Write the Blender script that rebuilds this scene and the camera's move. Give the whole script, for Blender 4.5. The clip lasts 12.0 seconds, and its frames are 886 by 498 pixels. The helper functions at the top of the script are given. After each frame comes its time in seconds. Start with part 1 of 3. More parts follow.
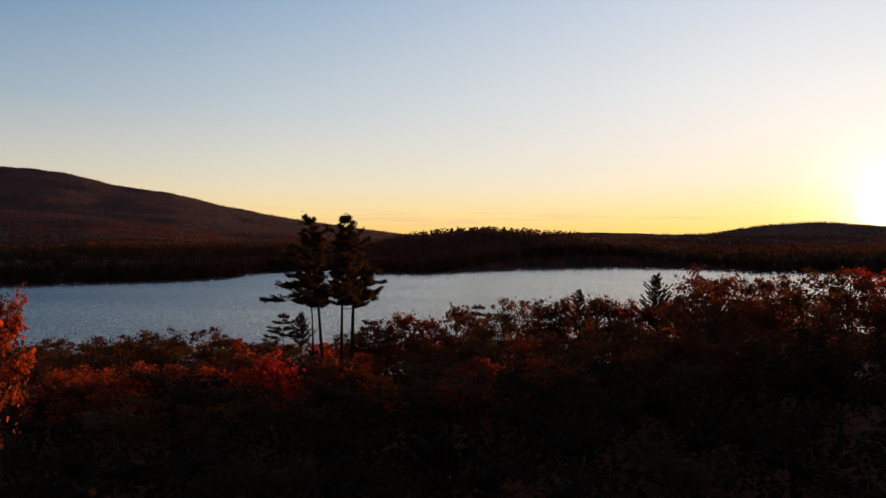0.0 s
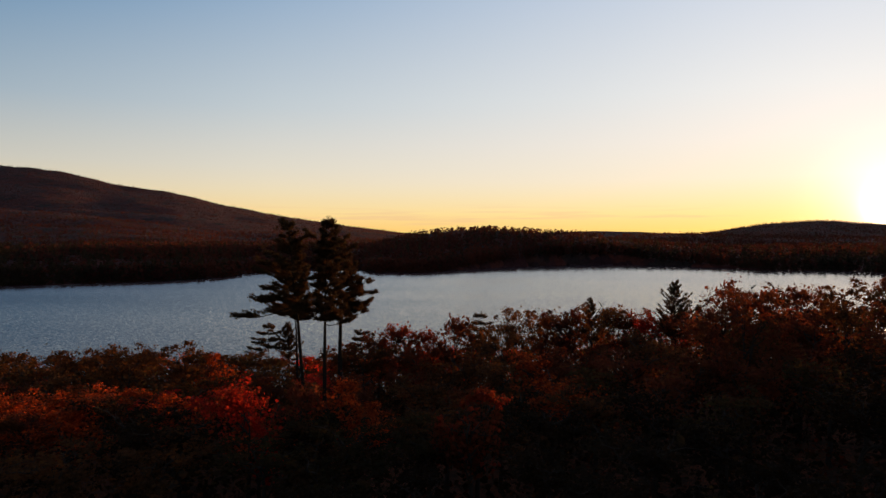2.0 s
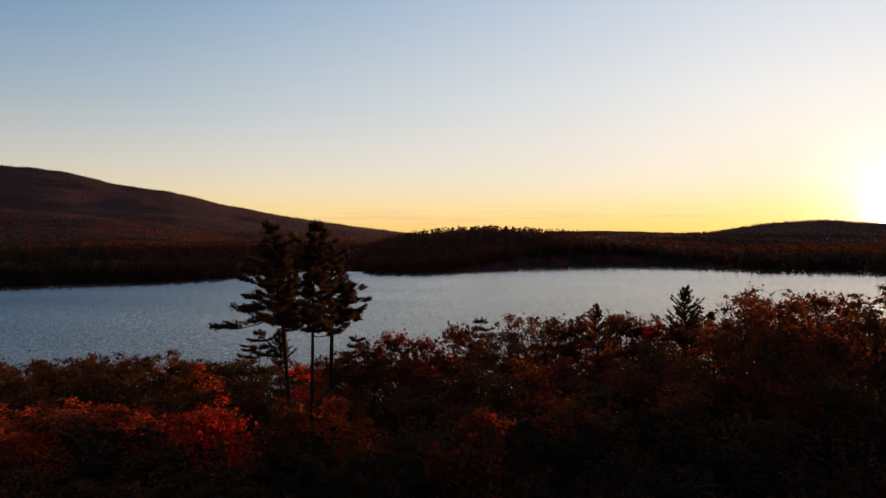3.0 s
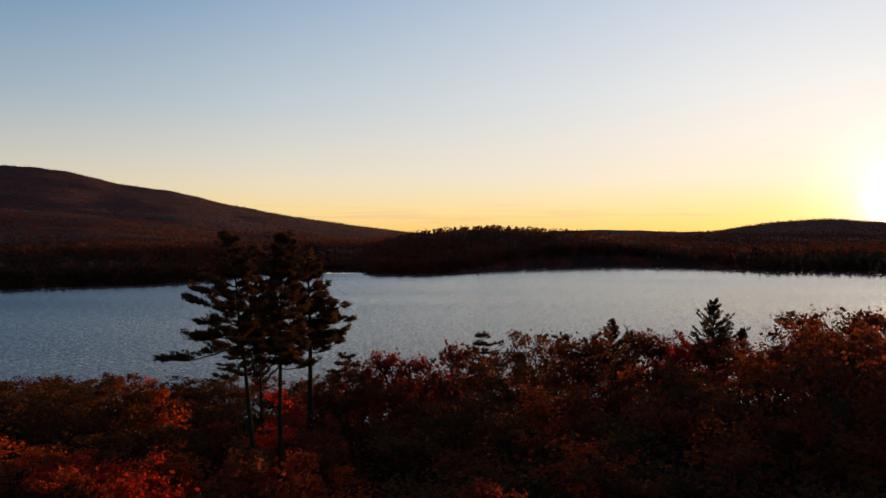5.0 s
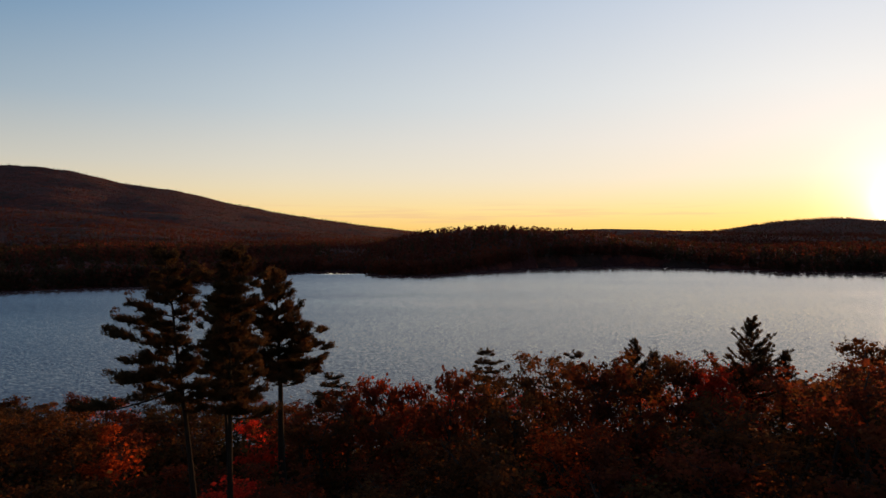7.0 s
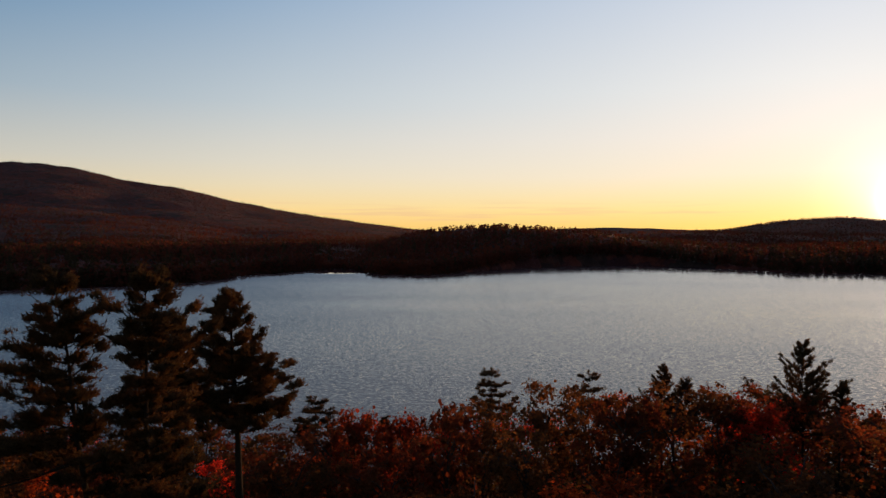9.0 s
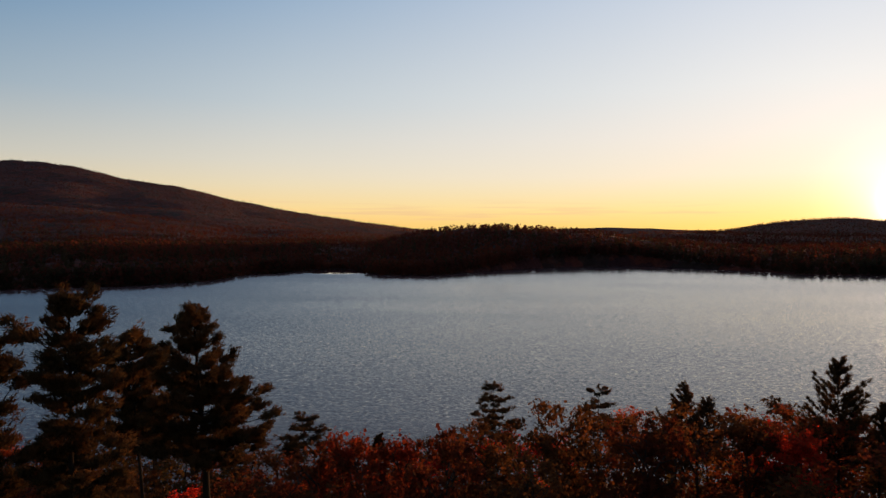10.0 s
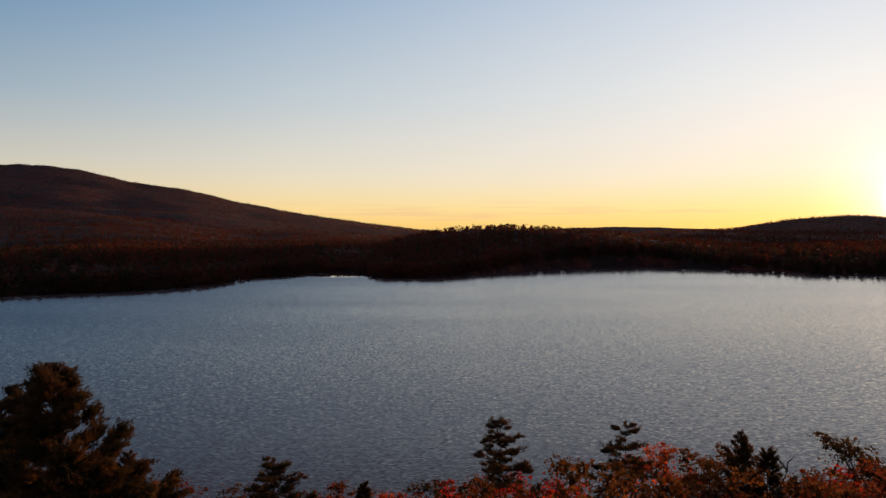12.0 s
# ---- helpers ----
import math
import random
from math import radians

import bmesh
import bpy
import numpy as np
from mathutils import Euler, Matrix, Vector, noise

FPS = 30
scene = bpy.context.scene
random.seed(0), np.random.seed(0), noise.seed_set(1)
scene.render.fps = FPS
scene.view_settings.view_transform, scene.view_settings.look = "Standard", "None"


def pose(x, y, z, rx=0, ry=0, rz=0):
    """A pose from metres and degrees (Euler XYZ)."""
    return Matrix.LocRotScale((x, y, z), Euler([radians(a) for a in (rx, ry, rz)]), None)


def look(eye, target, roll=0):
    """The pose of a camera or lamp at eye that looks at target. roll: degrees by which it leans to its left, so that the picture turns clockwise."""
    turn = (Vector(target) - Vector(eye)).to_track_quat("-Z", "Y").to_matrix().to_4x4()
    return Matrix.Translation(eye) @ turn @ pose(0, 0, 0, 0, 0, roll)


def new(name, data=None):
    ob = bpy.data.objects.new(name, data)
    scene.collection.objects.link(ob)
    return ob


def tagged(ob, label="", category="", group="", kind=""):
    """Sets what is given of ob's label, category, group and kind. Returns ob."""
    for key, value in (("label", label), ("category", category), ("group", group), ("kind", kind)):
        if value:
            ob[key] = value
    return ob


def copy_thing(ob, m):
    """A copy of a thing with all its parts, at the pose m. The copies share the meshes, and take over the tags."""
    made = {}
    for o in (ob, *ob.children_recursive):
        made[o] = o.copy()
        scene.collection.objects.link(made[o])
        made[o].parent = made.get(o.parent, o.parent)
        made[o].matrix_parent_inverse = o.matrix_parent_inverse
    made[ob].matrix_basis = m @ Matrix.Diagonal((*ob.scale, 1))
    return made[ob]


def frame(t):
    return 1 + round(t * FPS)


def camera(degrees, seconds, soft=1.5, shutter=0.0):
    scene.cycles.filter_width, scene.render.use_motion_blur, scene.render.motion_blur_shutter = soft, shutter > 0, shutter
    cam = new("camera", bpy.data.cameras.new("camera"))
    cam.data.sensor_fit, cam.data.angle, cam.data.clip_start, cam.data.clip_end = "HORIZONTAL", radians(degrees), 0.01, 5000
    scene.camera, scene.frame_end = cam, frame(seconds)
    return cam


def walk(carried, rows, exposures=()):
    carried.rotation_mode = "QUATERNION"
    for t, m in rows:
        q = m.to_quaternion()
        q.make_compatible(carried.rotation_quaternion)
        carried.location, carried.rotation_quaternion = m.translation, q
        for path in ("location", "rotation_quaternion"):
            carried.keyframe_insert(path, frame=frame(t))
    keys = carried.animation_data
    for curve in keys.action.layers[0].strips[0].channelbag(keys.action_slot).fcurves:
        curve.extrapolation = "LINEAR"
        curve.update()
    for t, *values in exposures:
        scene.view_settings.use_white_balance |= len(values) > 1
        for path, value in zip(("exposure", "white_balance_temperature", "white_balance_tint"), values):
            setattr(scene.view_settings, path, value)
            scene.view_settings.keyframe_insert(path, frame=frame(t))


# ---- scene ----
PATH = [
    (0, look((0.74, 0.77, 31.76), (0.61, 100.75, 29.87), 0.07)),
    (0.5, look((0.75, 3.06, 31.92), (0.66, 103.04, 29.96), 0.05)),
    (1, look((0.80, 5.35, 32.09), (0.73, 105.33, 30.08), 0.03)),
    (1.5, look((0.89, 7.66, 32.29), (0.81, 107.64, 30.25), 0.01)),
    (2, look((1.07, 10.01, 32.53), (0.89, 109.99, 30.44), 0.00)),
    (2.5, look((1.27, 12.40, 32.76), (0.99, 112.38, 30.63), -0.01)),
    (3, look((1.45, 14.85, 33.00), (1.10, 114.83, 30.85), -0.02)),
    (3.5, look((1.62, 17.40, 33.26), (1.16, 117.37, 31.08), -0.04)),
    (4, look((1.79, 19.97, 33.52), (1.23, 119.94, 31.29), -0.05)),
    (4.5, look((1.97, 22.55, 33.76), (1.30, 122.52, 31.50), -0.07)),
    (5, look((2.14, 25.15, 34.03), (1.36, 125.12, 31.74), -0.08)),
    (5.5, look((2.35, 27.79, 34.27), (1.38, 127.76, 32.01), -0.10)),
    (6, look((2.54, 30.44, 34.52), (1.41, 130.40, 32.24), -0.11)),
    (6.5, look((2.69, 33.08, 34.77), (1.41, 133.05, 32.43), -0.11)),
    (7, look((2.85, 35.70, 35.04), (1.41, 135.66, 32.60), -0.12)),
    (7.5, look((2.97, 38.29, 35.30), (1.41, 138.25, 32.77), -0.10)),
    (8, look((3.05, 40.90, 35.54), (1.38, 140.85, 32.92), -0.06)),
    (8.5, look((3.13, 43.54, 35.78), (1.36, 143.49, 33.08), 0.00)),
    (9, look((3.16, 46.24, 36.00), (1.34, 146.19, 33.24), 0.08)),
    (9.5, look((3.14, 49.04, 36.23), (1.30, 148.98, 33.38), 0.18)),
    (10, look((3.19, 51.95, 36.44), (1.29, 151.90, 33.60), 0.23)),
    (10.5, look((3.33, 54.93, 36.63), (1.28, 154.87, 33.79), 0.21)),
    (11, look((3.50, 57.99, 36.83), (1.24, 157.93, 33.98), 0.10)),
    (11.5, look((3.75, 61.00, 37.04), (1.23, 160.93, 34.24), -0.05)),
    (12, look((4.00, 63.95, 37.26), (1.14, 163.87, 34.49), -0.21)),
]
cam = camera(70, 12.0, soft=1.5)
walk(cam, PATH, [(0, 0.07), (12, 0.07)])

# ---- sky and sun ----
SUN_AZIMUTH, SUN_HEIGHT = 35.3, 2.2          # degrees to the right of +y, degrees above the horizon
sun_way = Vector((math.sin(radians(SUN_AZIMUTH)) * math.cos(radians(SUN_HEIGHT)),
                  math.cos(radians(SUN_AZIMUTH)) * math.cos(radians(SUN_HEIGHT)),
                  math.sin(radians(SUN_HEIGHT))))


def wire(tree, kind, **values):
    """A node with some of its inputs or settings filled in."""
    node = tree.nodes.new(kind)
    for key, value in values.items():
        if key == "op":
            node.operation = value
        elif key == "data":
            node.data_type = value
        elif key == "blend":
            node.blend_type = value
        else:
            slot = node.inputs[int(key[1:])] if key[0] == "i" and key[1:].isdigit() else node.inputs[key]
            if isinstance(value, bpy.types.NodeSocket):
                tree.links.new(value, slot)
            else:
                slot.default_value = value
    return node


def material(name):
    m = bpy.data.materials.new(name)
    m.use_nodes = True
    t = m.node_tree
    t.nodes.clear()
    return m, t, t.nodes.new("ShaderNodeOutputMaterial")


def mix_colour(t, factor, a, b, blend="MIX"):
    node = t.nodes.new("ShaderNodeMix")
    node.data_type, node.blend_type = "RGBA", blend
    for slot, value in ((node.inputs[0], factor), (node.inputs[6], a), (node.inputs[7], b)):
        if isinstance(value, bpy.types.NodeSocket):
            t.links.new(value, slot)
        elif slot == node.inputs[0]:
            slot.default_value = value
        else:
            slot.default_value = (*value, 1)
    return node.outputs[2]


def noise_at(t, scale, detail=3, rough=0.55, coords="Object", stretch=(1, 1, 1)):
    where = t.nodes.new("ShaderNodeTexCoord").outputs[coords]
    moved = wire(t, "ShaderNodeMapping", Vector=where, Scale=stretch)
    return wire(t, "ShaderNodeTexNoise", Vector=moved.outputs[0], Scale=scale, Detail=detail, Roughness=rough).outputs[0]


def spread(t, value, low, high):
    return wire(t, "ShaderNodeMapRange", i0=value, i1=low, i2=high).outputs[0]


def ramp(t, value, stops):
    node = t.nodes.new("ShaderNodeValToRGB")
    t.links.new(value, node.inputs[0])
    while len(node.color_ramp.elements) < len(stops):
        node.color_ramp.elements.new(0.5)
    for element, (place, colour) in zip(node.color_ramp.elements, stops):
        element.position, element.color = place, (*colour, 1)
    return node.outputs[0]


def sum_of(t, op, a, b):
    return wire(t, "ShaderNodeMath", op=op, i0=a, i1=b).outputs[0]


def build_world():
    """A clear sunset sky: the physical sky, warmed and veiled by evening haze that thickens towards the horizon and the sun."""
    world = bpy.data.worlds.new("evening_sky")
    world.use_nodes = True
    t = world.node_tree
    t.nodes.clear()
    sky = t.nodes.new("ShaderNodeTexSky")
    sky.sky_type, sky.sun_disc = "NISHITA", False
    sky.sun_elevation, sky.sun_rotation = radians(SUN_HEIGHT), radians(SUN_AZIMUTH)
    sky.altitude, sky.air_density, sky.dust_density, sky.ozone_density = 400, 1.0, 0.3, 2.5
    way = t.nodes.new("ShaderNodeTexCoord").outputs["Generated"]
    split = wire(t, "ShaderNodeSeparateXYZ", Vector=way)
    up = wire(t, "ShaderNodeMath", op="ARCSINE", i0=split.outputs[2]).outputs[0]
    height = sum_of(t, "MULTIPLY", up, 180 / math.pi / 40)
    towards = wire(t, "ShaderNodeVectorMath", op="DOT_PRODUCT", i0=way, i1=tuple(sun_way)).outputs["Value"]
    away = sum_of(t, "MULTIPLY", wire(t, "ShaderNodeMath", op="ARCCOSINE", i0=towards).outputs[0], 180 / math.pi)
    cool = ramp(t, height, [(0.012, (0.95, 0.57, 0.20)), (0.05, (0.93, 0.66, 0.31)), (0.1, (0.80, 0.67, 0.45)), (0.15, (0.67, 0.63, 0.53)),
                            (0.275, (0.405, 0.49, 0.545)), (0.5, (0.135, 0.29, 0.47)), (0.75, (0.28, 0.29, 0.38)), (1.0, (0.265, 0.29, 0.41))])
    warm = ramp(t, height, [(0.012, (0.98, 0.66, 0.2)), (0.05, (1.0, 0.74, 0.32)), (0.12, (1.0, 0.82, 0.63)), (0.2, (0.99, 0.86, 0.75)), (0.3, (0.93, 0.88, 0.83)),
                            (0.5, (0.80, 0.81, 0.86)), (1.0, (0.46, 0.55, 0.68))])
    nearness = ramp(t, sum_of(t, "DIVIDE", away, 90.0),
                    [(0.1, (1, 1, 1)), (0.28, (0.69,) * 3), (0.53, (0.34,) * 3), (0.8, (0, 0, 0))])
    veil = mix_colour(t, nearness, cool, warm)
    # the sky opposite the sun is dimmer
    dim = ramp(t, sum_of(t, "DIVIDE", away, 180.0), [(0.28, (1, 1, 1)), (0.4, (0.9, 0.9, 0.93)), (0.9, (0.6, 0.6, 0.66))])
    veil = mix_colour(t, 1.0, veil, dim, "MULTIPLY")
    # thin streaks of cloud low over the hills
    place = wire(t, "ShaderNodeMapping", Vector=way, Scale=(4, 4, 95)).outputs[0]
    streak = wire(t, "ShaderNodeTexNoise", Vector=place, Scale=1.6, Detail=3.0).outputs[0]
    band = ramp(t, height, [(0.018, (0, 0, 0)), (0.03, (1, 1, 1)), (0.045, (1, 1, 1)), (0.075, (0, 0, 0))])
    cover = sum_of(t, "MULTIPLY", spread(t, streak, 0.52, 0.66), band)
    veil = mix_colour(t, sum_of(t, "MULTIPLY", cover, 0.4), veil, (0.82, 0.48, 0.30))
    both = mix_colour(t, 0.12, veil, mix_colour(t, 1.0, sky.outputs[0], (0.3, 0.3, 0.3), "MULTIPLY"))
    # the bright ring of scattered light close about the sun
    ring = sum_of(t, "POWER", 2.718, sum_of(t, "MULTIPLY", sum_of(t, "POWER", sum_of(t, "DIVIDE", away, 3.3), 1.5), -1.0))
    core = sum_of(t, "POWER", 2.718, sum_of(t, "MULTIPLY", sum_of(t, "POWER", sum_of(t, "DIVIDE", away, 1.15), 2.0), -1.0))
    lit = mix_colour(t, ring, (0, 0, 0), (0.8, 0.7, 0.7))
    lit = mix_colour(t, 1.0, lit, mix_colour(t, core, (0, 0, 0), (6.0, 5.4, 4.0)), "ADD")
    both = mix_colour(t, 1.0, both, lit, "ADD")
    back = wire(t, "ShaderNodeBackground", Color=both, Strength=1.0)
    out = t.nodes.new("ShaderNodeOutputWorld")
    t.links.new(back.outputs[0], out.inputs[0])
    scene.world = world


build_world()
lamp = bpy.data.lights.new("sun", "SUN")
lamp.energy, lamp.angle, lamp.color = 5.0, radians(0.6), (1.0, 0.45, 0.17)
sun = new("sun", lamp)
sun.matrix_world = look(sun_way * 900, (0, 0, 0))

# ---- materials ----


def leaf_material(name, shade, light, accent, patch_scale=0.55, sheer=0.55):
    m, t, out = material(name)
    island = t.nodes.new("ShaderNodeNewGeometry").outputs["Random Per Island"]
    each = t.nodes.new("ShaderNodeObjectInfo").outputs["Random"]
    base = mix_colour(t, island, shade, light)
    patch = spread(t, noise_at(t, patch_scale, 2), 0.45, 0.68)
    base = mix_colour(t, patch, base, accent)
    dim = wire(t, "ShaderNodeMapRange", i0=each, i1=0.0, i2=1.0, i3=0.65, i4=1.15).outputs[0]
    base = mix_colour(t, 1.0, base, wire(t, "ShaderNodeCombineColor", i0=dim, i1=dim, i2=dim).outputs[0], "MULTIPLY")
    body = wire(t, "ShaderNodeBsdfPrincipled", **{"Base Color": mix_colour(t, 1.0, base, (0.75, 0.75, 0.75), "MULTIPLY"), "Roughness": 0.8, "Specular IOR Level": 0.06})
    # light that comes through a leaf is purer than what it throws back
    glow = wire(t, "ShaderNodeBsdfTranslucent", Color=mix_colour(t, 1.0, base, (1.5, 1.3, 1.0), "MULTIPLY"))
    both = wire(t, "ShaderNodeMixShader", i0=sheer, i1=body.outputs[0], i2=glow.outputs[0])
    t.links.new(both.outputs[0], out.inputs[0])
    return m


LEAF = {
    "red": leaf_material("red_maple_leaf", (0.18, 0.012, 0.010), (0.56, 0.034, 0.018), (0.11, 0.028, 0.011), 0.32),
    "orange": leaf_material("orange_leaf", (0.14, 0.023, 0.009), (0.50, 0.082, 0.015), (0.085, 0.032, 0.011), 0.30),
    "russet": leaf_material("russet_leaf", (0.075, 0.022, 0.010), (0.13, 0.029, 0.012), (0.18, 0.022, 0.012), 0.4),
    "rust": leaf_material("rust_leaf", (0.058, 0.017, 0.011), (0.125, 0.031, 0.015), (0.085, 0.034, 0.014)),
    "olive": leaf_material("olive_leaf", (0.032, 0.018, 0.010), (0.072, 0.036, 0.014), (0.105, 0.041, 0.014)),
    # the near wood's deep shade is put into this near-black leaf colour
    "deep_shade": leaf_material("deep_shade_leaf", (0.010, 0.008, 0.005), (0.019, 0.014, 0.008), (0.026, 0.014, 0.007)),
    "green": leaf_material("dark_green_leaf", (0.024, 0.021, 0.011), (0.044, 0.035, 0.014), (0.068, 0.032, 0.013)),
}
NEEDLES = leaf_material("pine_needles", (0.020, 0.016, 0.010), (0.060, 0.042, 0.019), (0.092, 0.047, 0.020), sheer=0.35)


def bark_material(name, dark, pale):
    m, t, out = material(name)
    grain = noise_at(t, 6, 5, 0.6, stretch=(1, 1, 0.18))
    blot = noise_at(t, 0.9, 2)
    base = mix_colour(t, grain, dark, pale)
    base = mix_colour(t, spread(t, blot, 0.5, 0.75), base, (0.02, 0.019, 0.014))
    body = wire(t, "ShaderNodeBsdfPrincipled", **{"Base Color": base, "Roughness": 0.95, "Specular IOR Level": 0.08})
    bump = wire(t, "ShaderNodeBump", Strength=0.7, Distance=0.04, Height=grain)
    t.links.new(bump.outputs[0], body.inputs["Normal"])
    t.links.new(body.outputs[0], out.inputs[0])
    return m


PINE_BARK = bark_material("pine_bark", (0.009, 0.007, 0.005), (0.022, 0.015, 0.011))
BARK = bark_material("grey_bark", (0.015, 0.012, 0.010), (0.042, 0.033, 0.027))


def ground_material():
    """Leaf litter near by; far off the woods' closed canopy, crown beside crown."""
    m, t, out = material("leaf_littered_ground")
    where = t.nodes.new("ShaderNodeTexCoord").outputs["Object"]
    wide, fine = noise_at(t, 0.005, 5, 0.6), noise_at(t, 0.07, 6, 0.75)
    # crowns and groves keep uneven outlines
    sway = wire(t, "ShaderNodeTexNoise", Vector=where, Scale=0.16, Detail=4.0, Roughness=0.65).outputs["Color"]
    sway = wire(t, "ShaderNodeVectorMath", op="MULTIPLY", i0=sway, i1=(14.0, 14.0, 0.0)).outputs[0]
    uneven = wire(t, "ShaderNodeVectorMath", op="ADD", i0=where, i1=sway).outputs[0]
    crowns = wire(t, "ShaderNodeTexVoronoi", Vector=uneven, Scale=0.085, Randomness=1.0)
    groves = wire(t, "ShaderNodeTexVoronoi", Vector=uneven, Scale=0.031, Randomness=1.0)
    base = mix_colour(t, spread(t, wide, 0.38, 0.62), (0.033, 0.015, 0.016), (0.058, 0.018, 0.015))
    each = wire(t, "ShaderNodeSeparateColor", Color=crowns.outputs["Color"])
    stand = wire(t, "ShaderNodeSeparateColor", Color=groves.outputs["Color"])
    base = mix_colour(t, spread(t, each.outputs[0], 0.55, 1.0), base, (0.10, 0.028, 0.017))
    base = mix_colour(t, spread(t, stand.outputs[1], 0.62, 0.9), base, (0.022, 0.017, 0.014))
    base = mix_colour(t, spread(t, fine, 0.5, 0.75), base, (0.024, 0.012, 0.011))
    # under the near trees: fallen leaves over dark earth
    leaf = wire(t, "ShaderNodeSeparateColor", Color=wire(t, "ShaderNodeTexVoronoi", Vector=where, Scale=9.0, Randomness=1.0).outputs["Color"])
    litter = mix_colour(t, leaf.outputs[0], (0.030, 0.017, 0.011), (0.085, 0.034, 0.015))
    litter = mix_colour(t, spread(t, leaf.outputs[1], 0.86, 0.9), litter, (0.16, 0.035, 0.015))
    litter = mix_colour(t, spread(t, noise_at(t, 0.35, 4, 0.6), 0.45, 0.65), litter, (0.019, 0.013, 0.009))
    far = wire(t, "ShaderNodeMapRange", i0=wire(t, "ShaderNodeVectorMath", op="LENGTH", i0=where).outputs["Value"], i1=160.0, i2=260.0, i3=0.0, i4=1.0).outputs[0]
    base = mix_colour(t, far, litter, base)
    body = wire(t, "ShaderNodeBsdfPrincipled", **{"Base Color": base, "Roughness": 1.0, "Specular IOR Level": 0.1})
    dome = sum_of(t, "SUBTRACT", 1.0, crowns.outputs["Distance"])
    bump = wire(t, "ShaderNodeBump", Strength=far, Distance=8.0, Height=sum_of(t, "ADD", dome, sum_of(t, "MULTIPLY", fine, 0.5)))
    t.links.new(bump.outputs[0], body.inputs["Normal"])
    t.links.new(body.outputs[0], out.inputs[0])
    return m


def water_material():
    m, t, out = material("rippled_lake_water")
    # ripples whose mean normal is tipped to the near shore, to mirror higher sky
    plan = t.nodes.new("ShaderNodeTexCoord").outputs["Object"]
    where = wire(t, "ShaderNodeSeparateXYZ", Vector=plan)
    crests = wire(t, "ShaderNodeMapping", Vector=plan, Scale=(0.3, 1.0, 1.0), Rotation=(0, 0, radians(5))).outputs[0]
    ripple = wire(t, "ShaderNodeTexNoise", Vector=crests, Scale=3.3, Detail=2.0, Roughness=0.6).outputs[0]
    swell = wire(t, "ShaderNodeTexNoise", Vector=crests, Scale=0.8, Detail=2.0, Roughness=0.6).outputs[0]
    ripple = sum_of(t, "ADD", sum_of(t, "MULTIPLY", ripple, 0.78), sum_of(t, "MULTIPLY", swell, 0.22))
    cross = wire(t, "ShaderNodeTexNoise", Vector=wire(t, "ShaderNodeVectorMath", op="ADD", i0=crests, i1=(37.0, 91.0, 0.0)).outputs[0],
                 Scale=1.4, Detail=2.0, Roughness=0.6).outputs[0]
    broad = noise_at(t, 0.012, 3, 0.55, stretch=(0.3, 1.0, 1))
    mean_tip = wire(t, "ShaderNodeMapRange", i0=broad, i1=0.36, i2=0.62, i3=-0.006, i4=-0.026).outputs[0]
    mean_tip = sum_of(t, "SUBTRACT", mean_tip, wire(t, "ShaderNodeMapRange", i0=where.outputs[1], i1=180.0, i2=560.0, i3=0.0, i4=0.058).outputs[0])
    chop = wire(t, "ShaderNodeMapRange", i0=where.outputs[1], i1=130.0, i2=600.0, i3=0.76, i4=0.33).outputs[0]
    # tipped further towards the west, to darken the reflection there
    mean_tip = sum_of(t, "SUBTRACT", mean_tip, wire(t, "ShaderNodeMapRange", i0=where.outputs[0], i1=10.0, i2=-230.0, i3=0.0, i4=0.13).outputs[0])
    tilt = sum_of(t, "ADD", mean_tip, sum_of(t, "MULTIPLY", sum_of(t, "SUBTRACT", ripple, 0.5), chop))
    sway = sum_of(t, "MULTIPLY", sum_of(t, "SUBTRACT", cross, 0.5), sum_of(t, "MULTIPLY", sum_of(t, "SUBTRACT", chop, 0.30), 0.8))
    # sheltered, mirror-calm water in the inlet under the far shore
    off = wire(t, "ShaderNodeVectorMath", op="SUBTRACT", i0=plan, i1=(-98.0, 622.0, 0.0)).outputs[0]
    off = wire(t, "ShaderNodeVectorMath", op="DIVIDE", i0=off, i1=(36.0, 50.0, 1.0)).outputs[0]
    calm = wire(t, "ShaderNodeMapRange", i0=wire(t, "ShaderNodeVectorMath", op="LENGTH", i0=off).outputs["Value"], i1=0.75, i2=1.0, i3=0.06, i4=1.0).outputs[0]
    tilt, sway = sum_of(t, "MULTIPLY", tilt, calm), sum_of(t, "MULTIPLY", sway, calm)
    waves = wire(t, "ShaderNodeCombineXYZ", X=sway, Y=tilt, Z=1.0)
    waves = wire(t, "ShaderNodeVectorMath", op="NORMALIZE", i0=waves.outputs[0])
    # dark water below, the sky's mirror image above it, stronger towards grazing
    depth = wire(t, "ShaderNodeBsdfDiffuse", Color=(0.043, 0.031, 0.033, 1))
    mirror = wire(t, "ShaderNodeBsdfGlossy", Color=(1, 1, 1, 1), Roughness=sum_of(t, "MULTIPLY", calm, 0.06), Normal=waves.outputs[0])
    share = wire(t, "ShaderNodeFresnel", IOR=1.333, Normal=waves.outputs[0])
    both = wire(t, "ShaderNodeMixShader", i0=share.outputs[0], i1=depth.outputs[0], i2=mirror.outputs[0])
    t.links.new(both.outputs[0], out.inputs[0])
    return m


